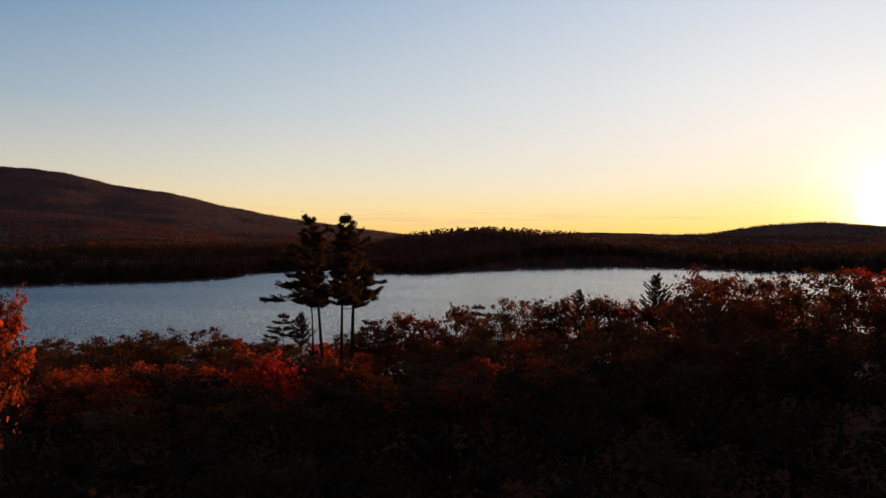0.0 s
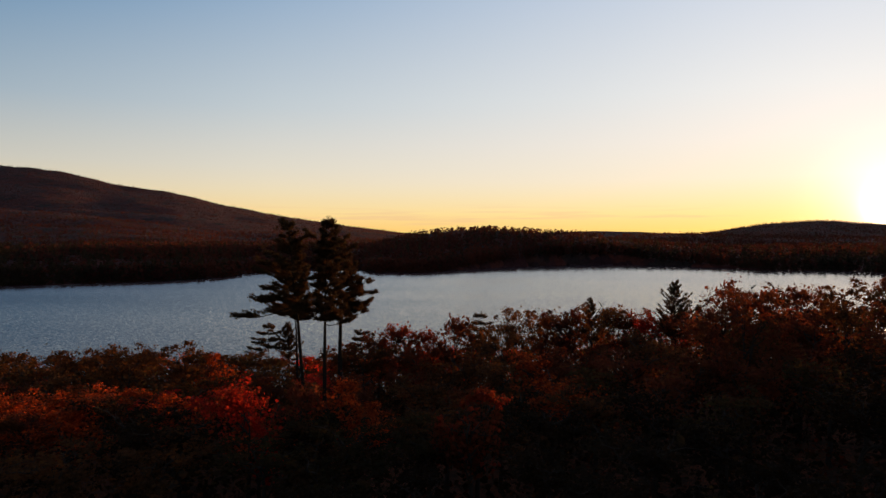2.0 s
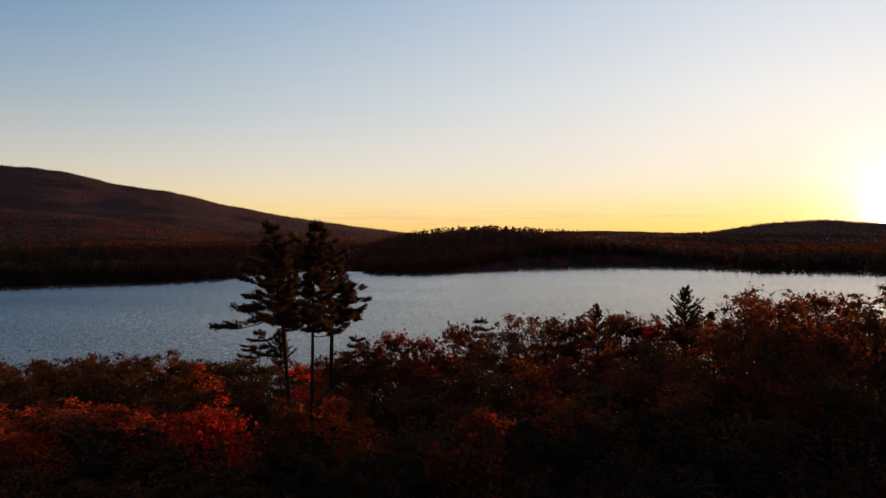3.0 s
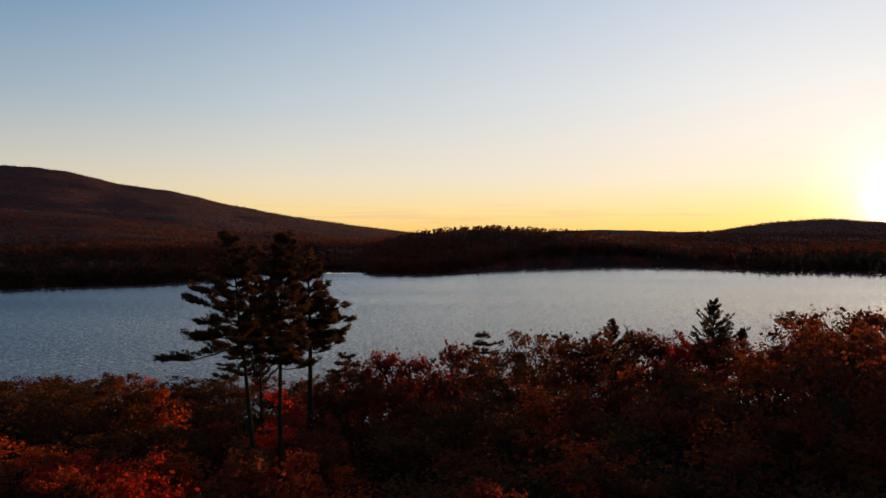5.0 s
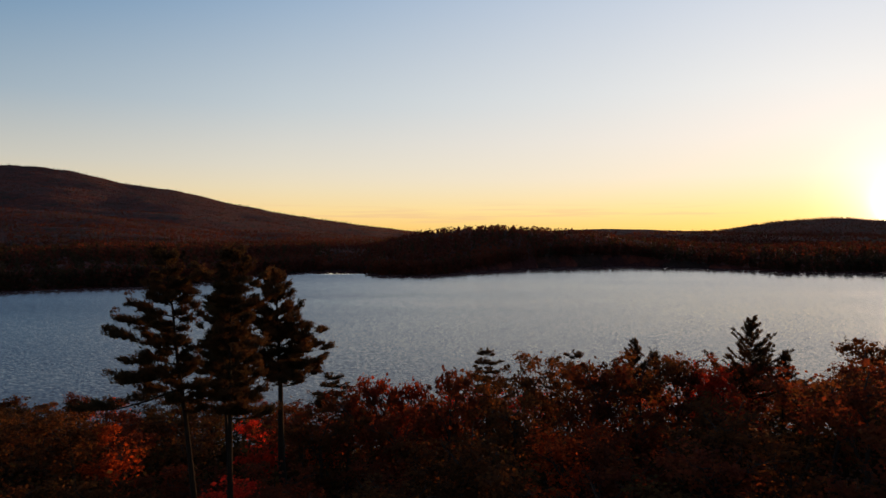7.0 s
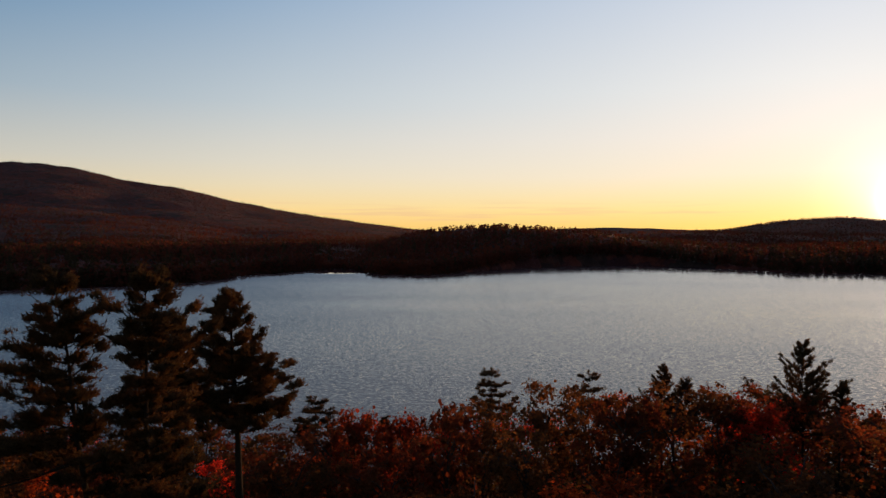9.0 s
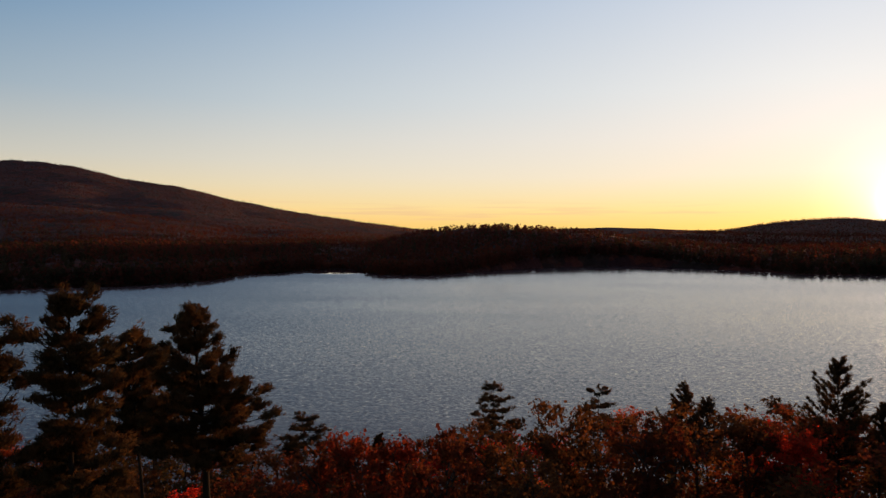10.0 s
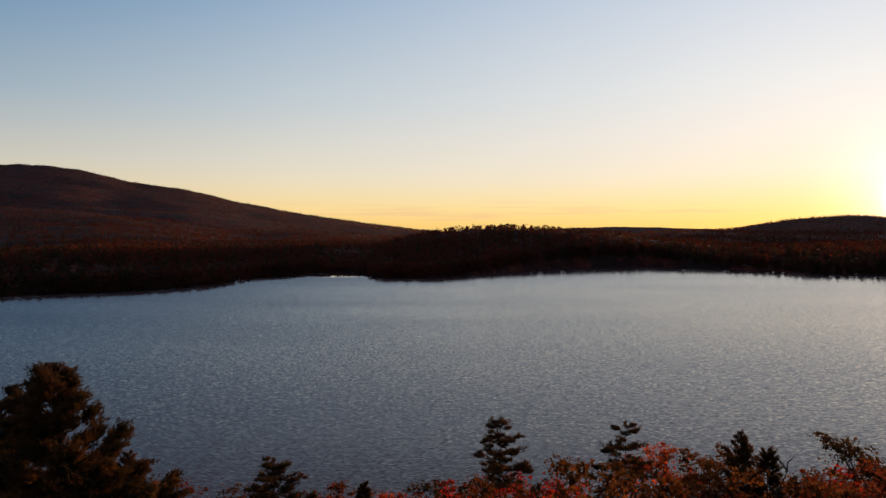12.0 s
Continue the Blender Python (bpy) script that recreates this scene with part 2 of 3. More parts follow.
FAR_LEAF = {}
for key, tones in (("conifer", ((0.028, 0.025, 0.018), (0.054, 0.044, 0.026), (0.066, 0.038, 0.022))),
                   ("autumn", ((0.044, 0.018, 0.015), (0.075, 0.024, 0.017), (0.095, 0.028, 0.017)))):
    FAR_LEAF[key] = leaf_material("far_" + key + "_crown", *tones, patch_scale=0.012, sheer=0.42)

# ---- lie of the land ----


def smooth(x):
    x = np.clip(x, 0.0, 1.0)
    return x * x * (3 - 2 * x)


def curve(at, table):
    """A smooth line through (degree, value) pairs."""
    xs, ys = np.array(table, float).T
    width = 0.7
    return sum(np.interp(at + s, xs, ys) for s in (-width, 0, width)) / 3


FAR_SHORE = [(-180, 140), (-75, 150), (-60, 300), (-42, 395), (-32.2, 421), (-27.5, 442), (-23.4, 459), (-18.9, 497), (-16.7, 560), (-13.3, 592), (-10.6, 650), (-8.2, 645), (-6.6, 569), (-1.7, 564), (0.8, 598), (3.4, 638), (5.9, 669), (9.4, 706), (13.4, 721), (15.3, 735), (18.1, 699), (22.6, 662), (26.8, 597), (31.9, 597), (35.0, 551), (45, 480), (62, 330), (76, 150), (180, 140)]
MOUNTAIN = [(-180, 60), (-60, 150), (-45, 360), (-36.3, 438), (-35.3, 446), (-33.0, 431), (-31.4, 413), (-29.5, 380), (-27.3, 330), (-23.4, 290), (-18.9, 208), (-14.2, 145), (-9.3, 96), (-4.3, 53), (0.3, 26), (8, 20), (180, 20)]
LOW_SLOPE = [(-180, 60), (-60, 110), (-41.3, 122), (-35.0, 118), (-31, 101), (-27, 84), (-23.5, 66), (-20, 44), (-15.7, 18), (-11.3, 4), (-6.8, -7), (0, 2), (180, 10)]
MID_HILL = [(-180, 5), (-14, 5), (-9.3, -1), (-6.3, 16), (-4.3, 25.5), (-2.0, 33), (0.8, 40), (3.4, 42.5), (5.9, 41), (8.4, 37), (10.9, 34.5), (13.4, 31), (15.8, 25), (20.4, 18), (25, 14), (180, 8)]
RIGHT_HILL = [(-180, 4), (8, 4), (13.4, 15), (16.2, 31), (20.4, 36), (22.8, 34), (24.7, 31), (28.8, 27), (35.0, 27), (60, 30), (180, 20)]
SUNSET_HILL = [(-180, 10), (15, 10), (20.4, 34), (22.8, 45), (24.7, 61), (26.8, 77), (28.8, 88), (31.1, 93), (32.6, 85), (34.2, 79), (36.7, 65), (39.3, 47), (60, 40), (180, 30)]
DISTANT_HILL = [(-180, 40), (0, 30), (5.9, 49), (10.9, 61), (13.8, 68), (16.7, 61), (20.4, 49), (30, 40), (180, 40)]
# crest line, its distance, how long it climbs and sinks
RIDGES = [(MOUNTAIN, 3700, 2300, 900), (LOW_SLOPE, 2000, 1150, 700), (MID_HILL, 880, 300, 400), (RIGHT_HILL, 1550, 800, 500),
          (SUNSET_HILL, 2500, 1000, 800), (DISTANT_HILL, 4400, 900, 400)]


def hash_noise(x, y, size, seed=0):
    """Plain value noise over the plan, -1 to 1."""
    rng = np.random.RandomState(seed)
    grid = rng.uniform(-1, 1, (64, 64))
    fx, fy = x / size, y / size
    ix, iy = np.floor(fx).astype(int), np.floor(fy).astype(int)
    sx, sy = smooth(fx - ix), smooth(fy - iy)
    g = lambda a, b: grid[a % 64, b % 64]
    return ((g(ix, iy) * (1 - sx) + g(ix + 1, iy) * sx) * (1 - sy)
            + (g(ix, iy + 1) * (1 - sx) + g(ix + 1, iy + 1) * sx) * sy)


def near_edge(theta):
    return 140 / np.maximum(np.cos(np.radians(theta)), 0.35) + 4 * np.sin(np.radians(theta) * 9)


def far_edge(theta):
    return np.maximum(curve(theta, FAR_SHORE) / np.maximum(np.cos(np.radians(theta)), 0.3), near_edge(theta))


def land(x, y):
    """The ground's height over the lake at plan places."""
    x, y = np.asarray(x, float), np.asarray(y, float)
    r, theta = np.hypot(x, y), np.degrees(np.arctan2(x, y))
    rn, rf = near_edge(theta), far_edge(theta)
    inland = (rn - r) * np.maximum(np.cos(np.radians(theta)), 0.35)
    bank = 0.3 + 7 * smooth(inland / 60) + 6 * smooth((inland - 40) / 110) + 8 * smooth((x - 5) / 55) * smooth(inland / 50)
    bank = bank + 0.5 * hash_noise(x, y, 9, 1) * smooth(inland / 20)
    past = r - rf
    # land lowered behind the far inlet, so that its water mirrors bright sky
    lowered = smooth(1.6 - np.abs(theta + 9.0) / 1.3) * smooth((960 - r) / 80)
    far = 0.3 + (10 * smooth(past / 120) + past * 0.004) * (1 - 0.9 * lowered)
    depth = r * np.maximum(np.cos(np.radians(theta)), 0.3)
    for table, away, before, after in RIDGES:
        crest = curve(theta, table)
        # a ridge climbs to its crest and sinks behind it
        climb = np.clip((depth - (away - before)) / before, 0, 1)
        rise = np.where(depth < away, climb ** 1.35, 1 - 0.5 * smooth((depth - away) / after))
        far = np.maximum(far, (crest + crest * 0.05 * hash_noise(x, y, away * 0.06, 5) * (1 - np.clip(climb, 0, 1) ** 6)) * rise)
    far = far + 2.5 * hash_noise(x, y, 70, 2) * smooth(past / 100)
    far = far + (9 * hash_noise(x, y, 240, 3) + 5 * hash_noise(x, y, 110, 4)) * smooth((past - 500) / 400) * smooth((3300 - depth) / 600) * (theta < 0)
    bed = -0.4 - 2.5 * smooth(np.minimum(r - rn, rf - r) / 25)
    z = np.where(r < rn, bank, np.where(r > rf, far, bed))
    return z


def mesh_from(name, verts, faces, mats, slots=None, smooth_shade=False):
    me = bpy.data.meshes.new(name)
    verts, faces = np.asarray(verts, np.float32), np.asarray(faces, np.int32)
    k = faces.shape[1]
    me.vertices.add(len(verts))
    me.vertices.foreach_set("co", verts.ravel())
    me.loops.add(faces.size)
    me.loops.foreach_set("vertex_index", faces.ravel())
    me.polygons.add(len(faces))
    me.polygons.foreach_set("loop_start", np.arange(0, faces.size, k, dtype=np.int32))
    for m in mats:
        me.materials.append(m)
    if slots is not None:
        me.polygons.foreach_set("material_index", np.asarray(slots, np.int32))
    me.polygons.foreach_set("use_smooth", np.full(len(faces), smooth_shade))
    me.update(calc_edges=True)
    return me


def build_ground():
    front = np.arange(-46, 46.01, 0.4)
    rest = np.arange(50, 311, 5.0)
    ring = np.concatenate([front, rest])
    radii = np.concatenate([np.linspace(0.01, 160, 61), np.linspace(170, 400, 22), np.linspace(404, 790, 108), np.geomspace(805, 4700, 84)])
    a, r = np.meshgrid(np.radians(ring), radii)
    x, y = r * np.sin(a), r * np.cos(a)
    z = land(x, y)
    n, k = a.shape[1], a.shape[0]
    verts = np.stack([x, y, z], -1).reshape(-1, 3)
    i, j = np.meshgrid(np.arange(k - 1), np.arange(n), indexing="ij")
    j2 = (j + 1) % n
    quads = np.stack([i * n + j, i * n + j2, (i + 1) * n + j2, (i + 1) * n + j], -1).reshape(-1, 4)
    me = mesh_from("ground", verts, quads[:, ::-1], [ground_material()], smooth_shade=True)
    tagged(new("ground", me), "forested hills, mountain and lake banks strewn with leaves", "ground", kind="structure")


build_ground()


def build_water():
    bm = bmesh.new()
    ring = [bm.verts.new((950 * math.sin(a), 330 + 650 * math.cos(a), 0.0)) for a in np.linspace(0, 2 * math.pi, 97)[:-1]]
    bm.faces.new(ring[::-1])
    me = bpy.data.meshes.new("water")
    bm.to_mesh(me)
    bm.free()
    me.materials.append(water_material())
    tagged(new("water", me), "rippled grey-blue lake water under the evening sky", "lake", kind="structure")


build_water()

# ---- trees ----


def part(name, me, parent, label=""):
    ob = new(name, me)
    ob.parent = parent
    return tagged(ob, label)


def tube(points, radii, sides=6):
    """Vertices and quads of a tapered, bent limb."""
    points, radii = np.asarray(points, float), np.asarray(radii, float)
    ahead = np.gradient(points, axis=0)
    ahead /= np.linalg.norm(ahead, axis=1, keepdims=True) + 1e-9
    side = np.cross(ahead, [0.31, 0.17, 0.93])
    flat = np.linalg.norm(side, axis=1) < 0.2
    side[flat] = np.cross(ahead[flat], [1.0, 0.1, 0.0])
    side /= np.linalg.norm(side, axis=1, keepdims=True)
    up = np.cross(side, ahead)
    a = np.linspace(0, 2 * np.pi, sides, endpoint=False)
    ring = (side[:, None] * np.cos(a)[None, :, None] + up[:, None] * np.sin(a)[None, :, None]) * radii[:, None, None] + points[:, None]
    n = len(points)
    i, j = np.meshgrid(np.arange(n - 1), np.arange(sides), indexing="ij")
    k = (j + 1) % sides
    quads = np.stack([i * sides + j, i * sides + k, (i + 1) * sides + k, (i + 1) * sides + j], -1).reshape(-1, 4)
    return ring.reshape(-1, 3), quads


def join(pieces):
    verts, faces, base = [], [], 0
    for v, f in pieces:
        verts.append(v)
        faces.append(f + base)
        base += len(v)
    return np.vstack(verts), np.vstack(faces)


def leaves(rng, centres, size, outward=None):
    """Folded kite-shaped leaves, one at each centre, turned at random or facing outward."""
    n = len(centres)
    way = rng.normal(size=(n, 3))
    way[:, 2] = way[:, 2] * 0.7 - 0.15
    if outward is None:
        nor = np.cross(way, rng.normal(size=(n, 3)))
    else:
        nor = outward + rng.normal(0, 0.45, (n, 3))
        way = np.cross(nor, way)
    way /= np.linalg.norm(way, axis=1, keepdims=True) + 1e-9
    nor /= np.linalg.norm(nor, axis=1, keepdims=True) + 1e-9
    side = np.cross(nor, way)
    s = size * rng.uniform(0.7, 1.35, (n, 1))
    v = np.stack([centres - way * s * 0.5, centres + side * s * 0.38 - nor * s * 0.1,
                  centres + way * s * 0.5, centres - side * s * 0.38 - nor * s * 0.1], 1)
    f = np.arange(4 * n).reshape(n, 4)
    return v.reshape(-1, 3), f


def broadleaf(name, seed, height, spread_m, clumps, per_clump, leaf_size, open_crown, within=20):
    """One broadleaved tree: trunk, limbs and a crown of leaves in clumps."""
    rng = np.random.RandomState(seed)
    tree = new(name)
    fork = height * rng.uniform(0.25, 0.4)
    lean = rng.normal(0, 0.25, 2)
    pts = np.array([[lean[0] * s * s, lean[1] * s * s, -0.6 + s * (height * 0.74 + 0.6)] for s in np.linspace(0, 1, 7)])
    pts[1:-1, :2] += rng.normal(0, 0.1, (5, 2))
    base = 0.014 * height + 0.03
    v, f = tube(pts, np.linspace(base * 1.25, 0.03, 7), 7)
    part("trunk", mesh_from("trunk", v, f, [BARK], smooth_shade=True), tree)
    tips = []
    limbs = 6
    for k in range(limbs):
        az = k * 2 * np.pi / limbs + rng.uniform(-0.4, 0.4)
        start = fork + (height * 0.72 - fork) * (k / limbs) ** 0.9
        reach = spread_m * rng.uniform(0.5, 0.78) * (1 - 0.35 * k / limbs)
        rise = (height - start) * rng.uniform(0.3, 0.62)
        s = np.linspace(0, 1, 5)
        p0 = np.array([np.interp(start, pts[:, 2], pts[:, 0]), np.interp(start, pts[:, 2], pts[:, 1]), start])
        limb = p0 + np.stack([np.cos(az) * reach * s, np.sin(az) * reach * s, rise * s ** 0.8], 1)
        limb[1:] += rng.normal(0, 0.15, (4, 3))
        pieces = [tube(limb, np.linspace(base * 0.42, 0.025, 5), 5)]
        for b in range(4):
            q = limb[rng.randint(1, 5)]
            e = q + np.array([rng.normal(0, 0.9), rng.normal(0, 0.9), rng.uniform(0.2, 1.2)]) * spread_m * 0.16
            mid = (q + e) / 2 + rng.normal(0, 0.12, 3)
            pieces.append(tube([q, mid, e], [0.05, 0.035, 0.015], 4))
            tips.append(e)
        tips.extend([limb[-1], limb[-2]])
        v, f = join(pieces)
        part("limb", mesh_from("limb", v, f, [BARK], smooth_shade=True), tree)
    tips = np.array(tips)
    # clumps: round the tips of the limbs, and over a lumpy dome
    centres = []
    dome = (fork * 0.7 + height) / 2 + height * 0.02
    while len(centres) < clumps:
        if rng.rand() < 0.5:
            c = tips[rng.randint(len(tips))] + rng.normal(0, 0.45, 3)
        else:
            a, e = rng.uniform(0, 2 * np.pi), np.arcsin(rng.uniform(-0.8, 1))
            k = rng.uniform(0.7, 1.0) * (1 + np.cos(e) * (0.16 * np.sin(3 * a + seed) + 0.1 * np.sin(5 * a + 2 * seed)))
            c = np.array([np.cos(a) * np.cos(e) * spread_m * k, np.sin(a) * np.cos(e) * spread_m * k,
                          dome + np.sin(e) * (height - dome) * k])
        # stay within the crown's dome
        if (c[0] ** 2 + c[1] ** 2) / (1.18 * spread_m) ** 2 + ((c[2] - dome) / (height * 1.0 - dome)) ** 2 < 1.0:
            centres.append(c)
    centres = np.array(centres)
    # no clump floats alone over the crown
    gaps = np.sort(np.linalg.norm(centres[:, None] - centres[None], axis=2), axis=1)[:, 4]
    firm, lone = centres[gaps < 0.44 * spread_m], int((gaps >= 0.44 * spread_m).sum())
    centres = np.vstack([firm, firm[rng.randint(0, len(firm), lone)] + rng.normal(0, 0.14 * spread_m, (lone, 3)) * [1, 1, 0.6]])
    size = rng.uniform(0.5, 1.0, (clumps, 1)) * spread_m * (0.25 if open_crown else 0.285)
    blob = rng.normal(size=(clumps, per_clump, 3))
    blob /= np.linalg.norm(blob, axis=2, keepdims=True)
    face = blob.reshape(-1, 3).copy()
    blob *= rng.uniform(0.5, 1.1, (clumps, per_clump, 1)) * np.array([1, 1, 0.72])
    spots = (centres[:, None] + blob * size[:, None]).reshape(-1, 3)
    face[:, 2] += 0.35
    crown_v, crown_f = leaves(rng, spots, leaf_size, face)
    # broad, overlapping leaf sprays close each clump from within
    inner = np.clip(rng.normal(0, 0.28, (clumps, within, 3)), -0.5, 0.5) * [1, 1, 0.7]
    inner = (centres[:, None] + inner * size[:, None]).reshape(-1, 3)
    # and thinner sprays on the inner twigs keep the sky from showing through the heart of the crown
    heart = rng.normal(size=(270, 3))
    heart *= (rng.uniform(0.1, 1.0, (270, 1)) ** 0.5 * 0.72) / np.linalg.norm(heart, axis=1, keepdims=True)
    heart = heart * [spread_m, spread_m, height - dome] + [0, 0, dome]
    v, f = join([(crown_v, crown_f), leaves(rng, np.vstack([inner, heart]), min(leaf_size * 2.2, 0.35))])
    part("crown", mesh_from("crown", v, f, [LEAF["olive"]]), tree)
    return tree, float(np.percentile(v[:, 2], 98.5))


def needle_tufts(rng, spots, ways, length, count):
    """Sprays of narrow needles fanning out from each spot along its way."""
    n = len(spots)
    way = ways[:, None] + rng.normal(0, 0.42, (n, count, 3))
    way /= np.linalg.norm(way, axis=2, keepdims=True)
    side = np.cross(way, rng.normal(size=(n, count, 3)))
    side /= np.linalg.norm(side, axis=2, keepdims=True) + 1e-9
    l = length * rng.uniform(0.7, 1.25, (n, count, 1))
    root = spots[:, None] + rng.normal(0, 0.04, (n, count, 3))
    w = l * 0.23
    v = np.stack([root - way * l * 0.25, root + side * w, root + way * l * 0.85], 2)
    return v.reshape(-1, 3), np.arange(3 * n * count).reshape(-1, 3)


def pine(name, seed, height, bare, reach, boughs, girth, lean=(0, 0), tuft=0.21, density=1.0, extra=(), whorl=0, lift=None, cone=0.62, taper=4.0, fill=0.0, shy=(0, 0.0)):
    """A white pine: bent trunk, and boughs (each with its needles) in uneven tiers.
    extra: boughs of their own as (height, degrees from +x, length, rise); fill: the share of short boughs that close the crown's core;
    shy: the side on which a neighbour keeps the boughs short, in degrees from +x, and by how much."""
    rng = np.random.RandomState(seed)
    tree = new(name)
    s = np.linspace(0, 1, 9)
    pts = np.stack([lean[0] * s ** 1.5, lean[1] * s ** 1.5, -0.8 + s * (height + 0.5)], 1)
    pts[1:-1, :2] += rng.normal(0, 0.07, (7, 2))
    v, f = tube(pts, girth * (1 - s * 0.93) * np.where(s == 0, 1.3, 1), 9)
    part("trunk", mesh_from("trunk", v, f, [PINE_BARK], smooth_shade=True), tree)
    plan = []
    if whorl:
        # young trees keep their boughs in clear tiers, wide apart below
        tiers = max(4, int((height - bare) / 1.15))
        for tier in range(tiers):
            h = (tier + 0.15) / tiers
            for k in range(whorl):
                long = (reach * (1 - h) ** 0.8 + 0.45) * rng.uniform(0.55, 1.05)
                plan.append((bare + (height - bare) * h + rng.uniform(-0.22, 0.22), tier * 41 + k * 360 / whorl + rng.uniform(-24, 24),
                             long, -0.14 + 0.4 * h ** 1.5 + rng.uniform(-0.08, 0.16)))
        boughs = 0
    for k in range(boughs):
        h = (k + rng.uniform(-0.6, 0.6)) / boughs
        h = min(max(h, 0.0), 0.985)
        z = bare + (height - bare) * h
        # broad below, narrowing to a blunt, open top
        long = reach * (1 - cone + cone * (1 - h)) * min(1.0, (1.04 - h) * taper) * rng.uniform(0.62, 1.08) + 0.3
        rise = rng.uniform(-0.02, 0.25) + 0.75 * h
        if lift is not None:
            # tips keep within a narrow cone
            rise = lift + rng.uniform(-0.2, 0.2) + 0.7 * h
            long = reach * (1 - h) / (1 + reach * rise / (height - bare)) * rng.uniform(0.6, 1.12) + 0.12
        plan.append((z, k * 137.5 + rng.uniform(-35, 35), long, rise))
    if lift is not None:
        # shorter boughs close the heart of a young conifer
        for k in range(int(boughs * 0.9)):
            h = rng.uniform(0.0, 0.9)
            plan.append((bare + (height - bare) * h, rng.uniform(0, 360), reach * (1 - h) * rng.uniform(0.15, 0.5) + 0.2, lift + rng.uniform(-0.1, 0.4)))
    for k in range(int(boughs * fill)):
        h = rng.uniform(0.02, 1.0) * 0.95
        long = reach * (1 - cone * h) * min(1.0, (1.04 - h) * taper) * rng.uniform(0.35, 0.8) + 0.4
        plan.append((bare + (height - bare) * h, rng.uniform(0, 360), long, rng.uniform(-0.1, 0.35) + 0.6 * h))
    plan = [(z, turn, long * (1 - shy[1] * max(0.0, math.cos(radians(turn - shy[0])))), rise) for z, turn, long, rise in plan]
    plan.extend(extra)
    for z, turn, long, rise in plan:
        a = radians(turn)
        out = np.array([np.cos(a), np.sin(a), 0])
        across = np.array([-out[1], out[0], 0])
        p0 = np.array([np.interp(z, pts[:, 2], pts[:, 0]), np.interp(z, pts[:, 2], pts[:, 1]), z])
        q = np.linspace(0, 1, 6)
        spine = p0 + out * (long * q)[:, None] + across * (rng.normal(0, 0.14) * long * q ** 2)[:, None]
        spine[:, 2] += long * (rise * q + 0.16 * q ** 3 - 0.10 * q * (1 - q))
        spine[1:] += rng.normal(0, 0.025 * long, (5, 3))
        pieces = [tube(spine, np.linspace(0.025 + 0.011 * long, 0.012, 6), 5)]
        spots, ways = [], []
        twigs = int(5 + long * 5.0) if lift is None else int(5 + long * 7.0)
        loose = 0.115 if lift is None else 0.06
        # needles stand in plates, set apart along the bough
        plates = np.sort(rng.uniform(0.14, 1.0, max(2, int(1.5 + long * 1.1))))
        for b in range(twigs):
            u = float(np.clip(plates[rng.randint(len(plates))] + rng.normal(0, 0.07), 0.1, 1.0)) if lift is None else rng.uniform(0.15, 1.0)
            root = np.array([np.interp(u, q, spine[:, i]) for i in range(3)])
            hand = 1 if b % 2 else -1
            tl = long * rng.uniform(0.12, 0.3) * (1.25 - 0.6 * u) + 0.2
            way = out * rng.uniform(0.5, 1.0) + across * hand * rng.uniform(0.25, 1.0) + np.array([0, 0, rng.uniform(0.0, 0.5)])
            if whorl:
                way[2] *= 0.5
            if lift is not None:
                # short side twigs close along the bough, like a bottle brush
                tl = rng.uniform(0.18, 0.42)
                way = out + across * hand * rng.uniform(0.1, 0.9) + np.array([0, 0, rise + rng.uniform(-0.2, 0.5)])
            way /= np.linalg.norm(way)
            end = root + way * tl
            pieces.append(tube([root, (root + end) / 2 + [0, 0, -0.02 * tl], end], [0.02, 0.014, 0.006], 3))
            count = max(4, int((4 + tl * 13) * density))
            w = rng.uniform(0.25, 1.05, (count, 1))
            spots.append(root + (end - root) * w + rng.normal(0, loose, (count, 3)) * [1, 1, 0.45] + [0, 0, 0.05])
            ways.append(np.repeat((way * 0.7 + [0, 0, 0.3 if whorl else 0.55])[None], count, 0))
        end_count = int(9 * density)
        spots.append(spine[-1] + rng.normal(0, 0.15 if lift is None else 0.07, (end_count, 3)))
        ways.append(np.repeat((out * 0.7 + [0, 0, 0.5])[None], end_count, 0))
        v, f = join(pieces)
        bough = part("bough", mesh_from("bough", v, f, [PINE_BARK], smooth_shade=True), tree)
        v, f = needle_tufts(rng, np.vstack(spots), np.vstack(ways), tuft, 5)
        part("needles", mesh_from("needles", v, f, [NEEDLES]), bough, "dark green needle sprays")
    # the leader's tuft
    top = pts[-1] + rng.normal(0, 0.09, (14, 3)) * [1, 1, 1.6]
    v, f = needle_tufts(rng, top, np.repeat([[0, 0, 1.0]], 14, 0), tuft, 9)
    part("leader_tuft", mesh_from("leader_tuft", v, f, [NEEDLES]), tree, "dark green needle tuft")
    return tree


def plant(tree, x, y, turn=0.0, scale=1.0):
    tree.matrix_world = Matrix.LocRotScale((x, y, float(land(x, y)) - 0.1), Euler((0, 0, radians(turn))), (scale,) * 3)
    return tree


# the tall white pines
def tall_pine(seed, x, y, top, bare_at, lean, reach, boughs, girth, extra=(), cone=0.62, taper=4.0, fill=0.9, shy=(0, 0.0)):
    g = float(land(x, y))
    tree = pine("white_pine", seed, top - g, bare_at - g, reach, boughs, girth, lean, density=1.6, cone=cone, taper=taper, fill=fill, shy=shy,
                extra=[(z - g, d, l, s) for z, d, l, s in extra])
    plant(tree, x, y)
    return tagged(tree, "tall dark white pine with a long bare trunk and layered boughs", "pine tree", "tall pines over the shore")


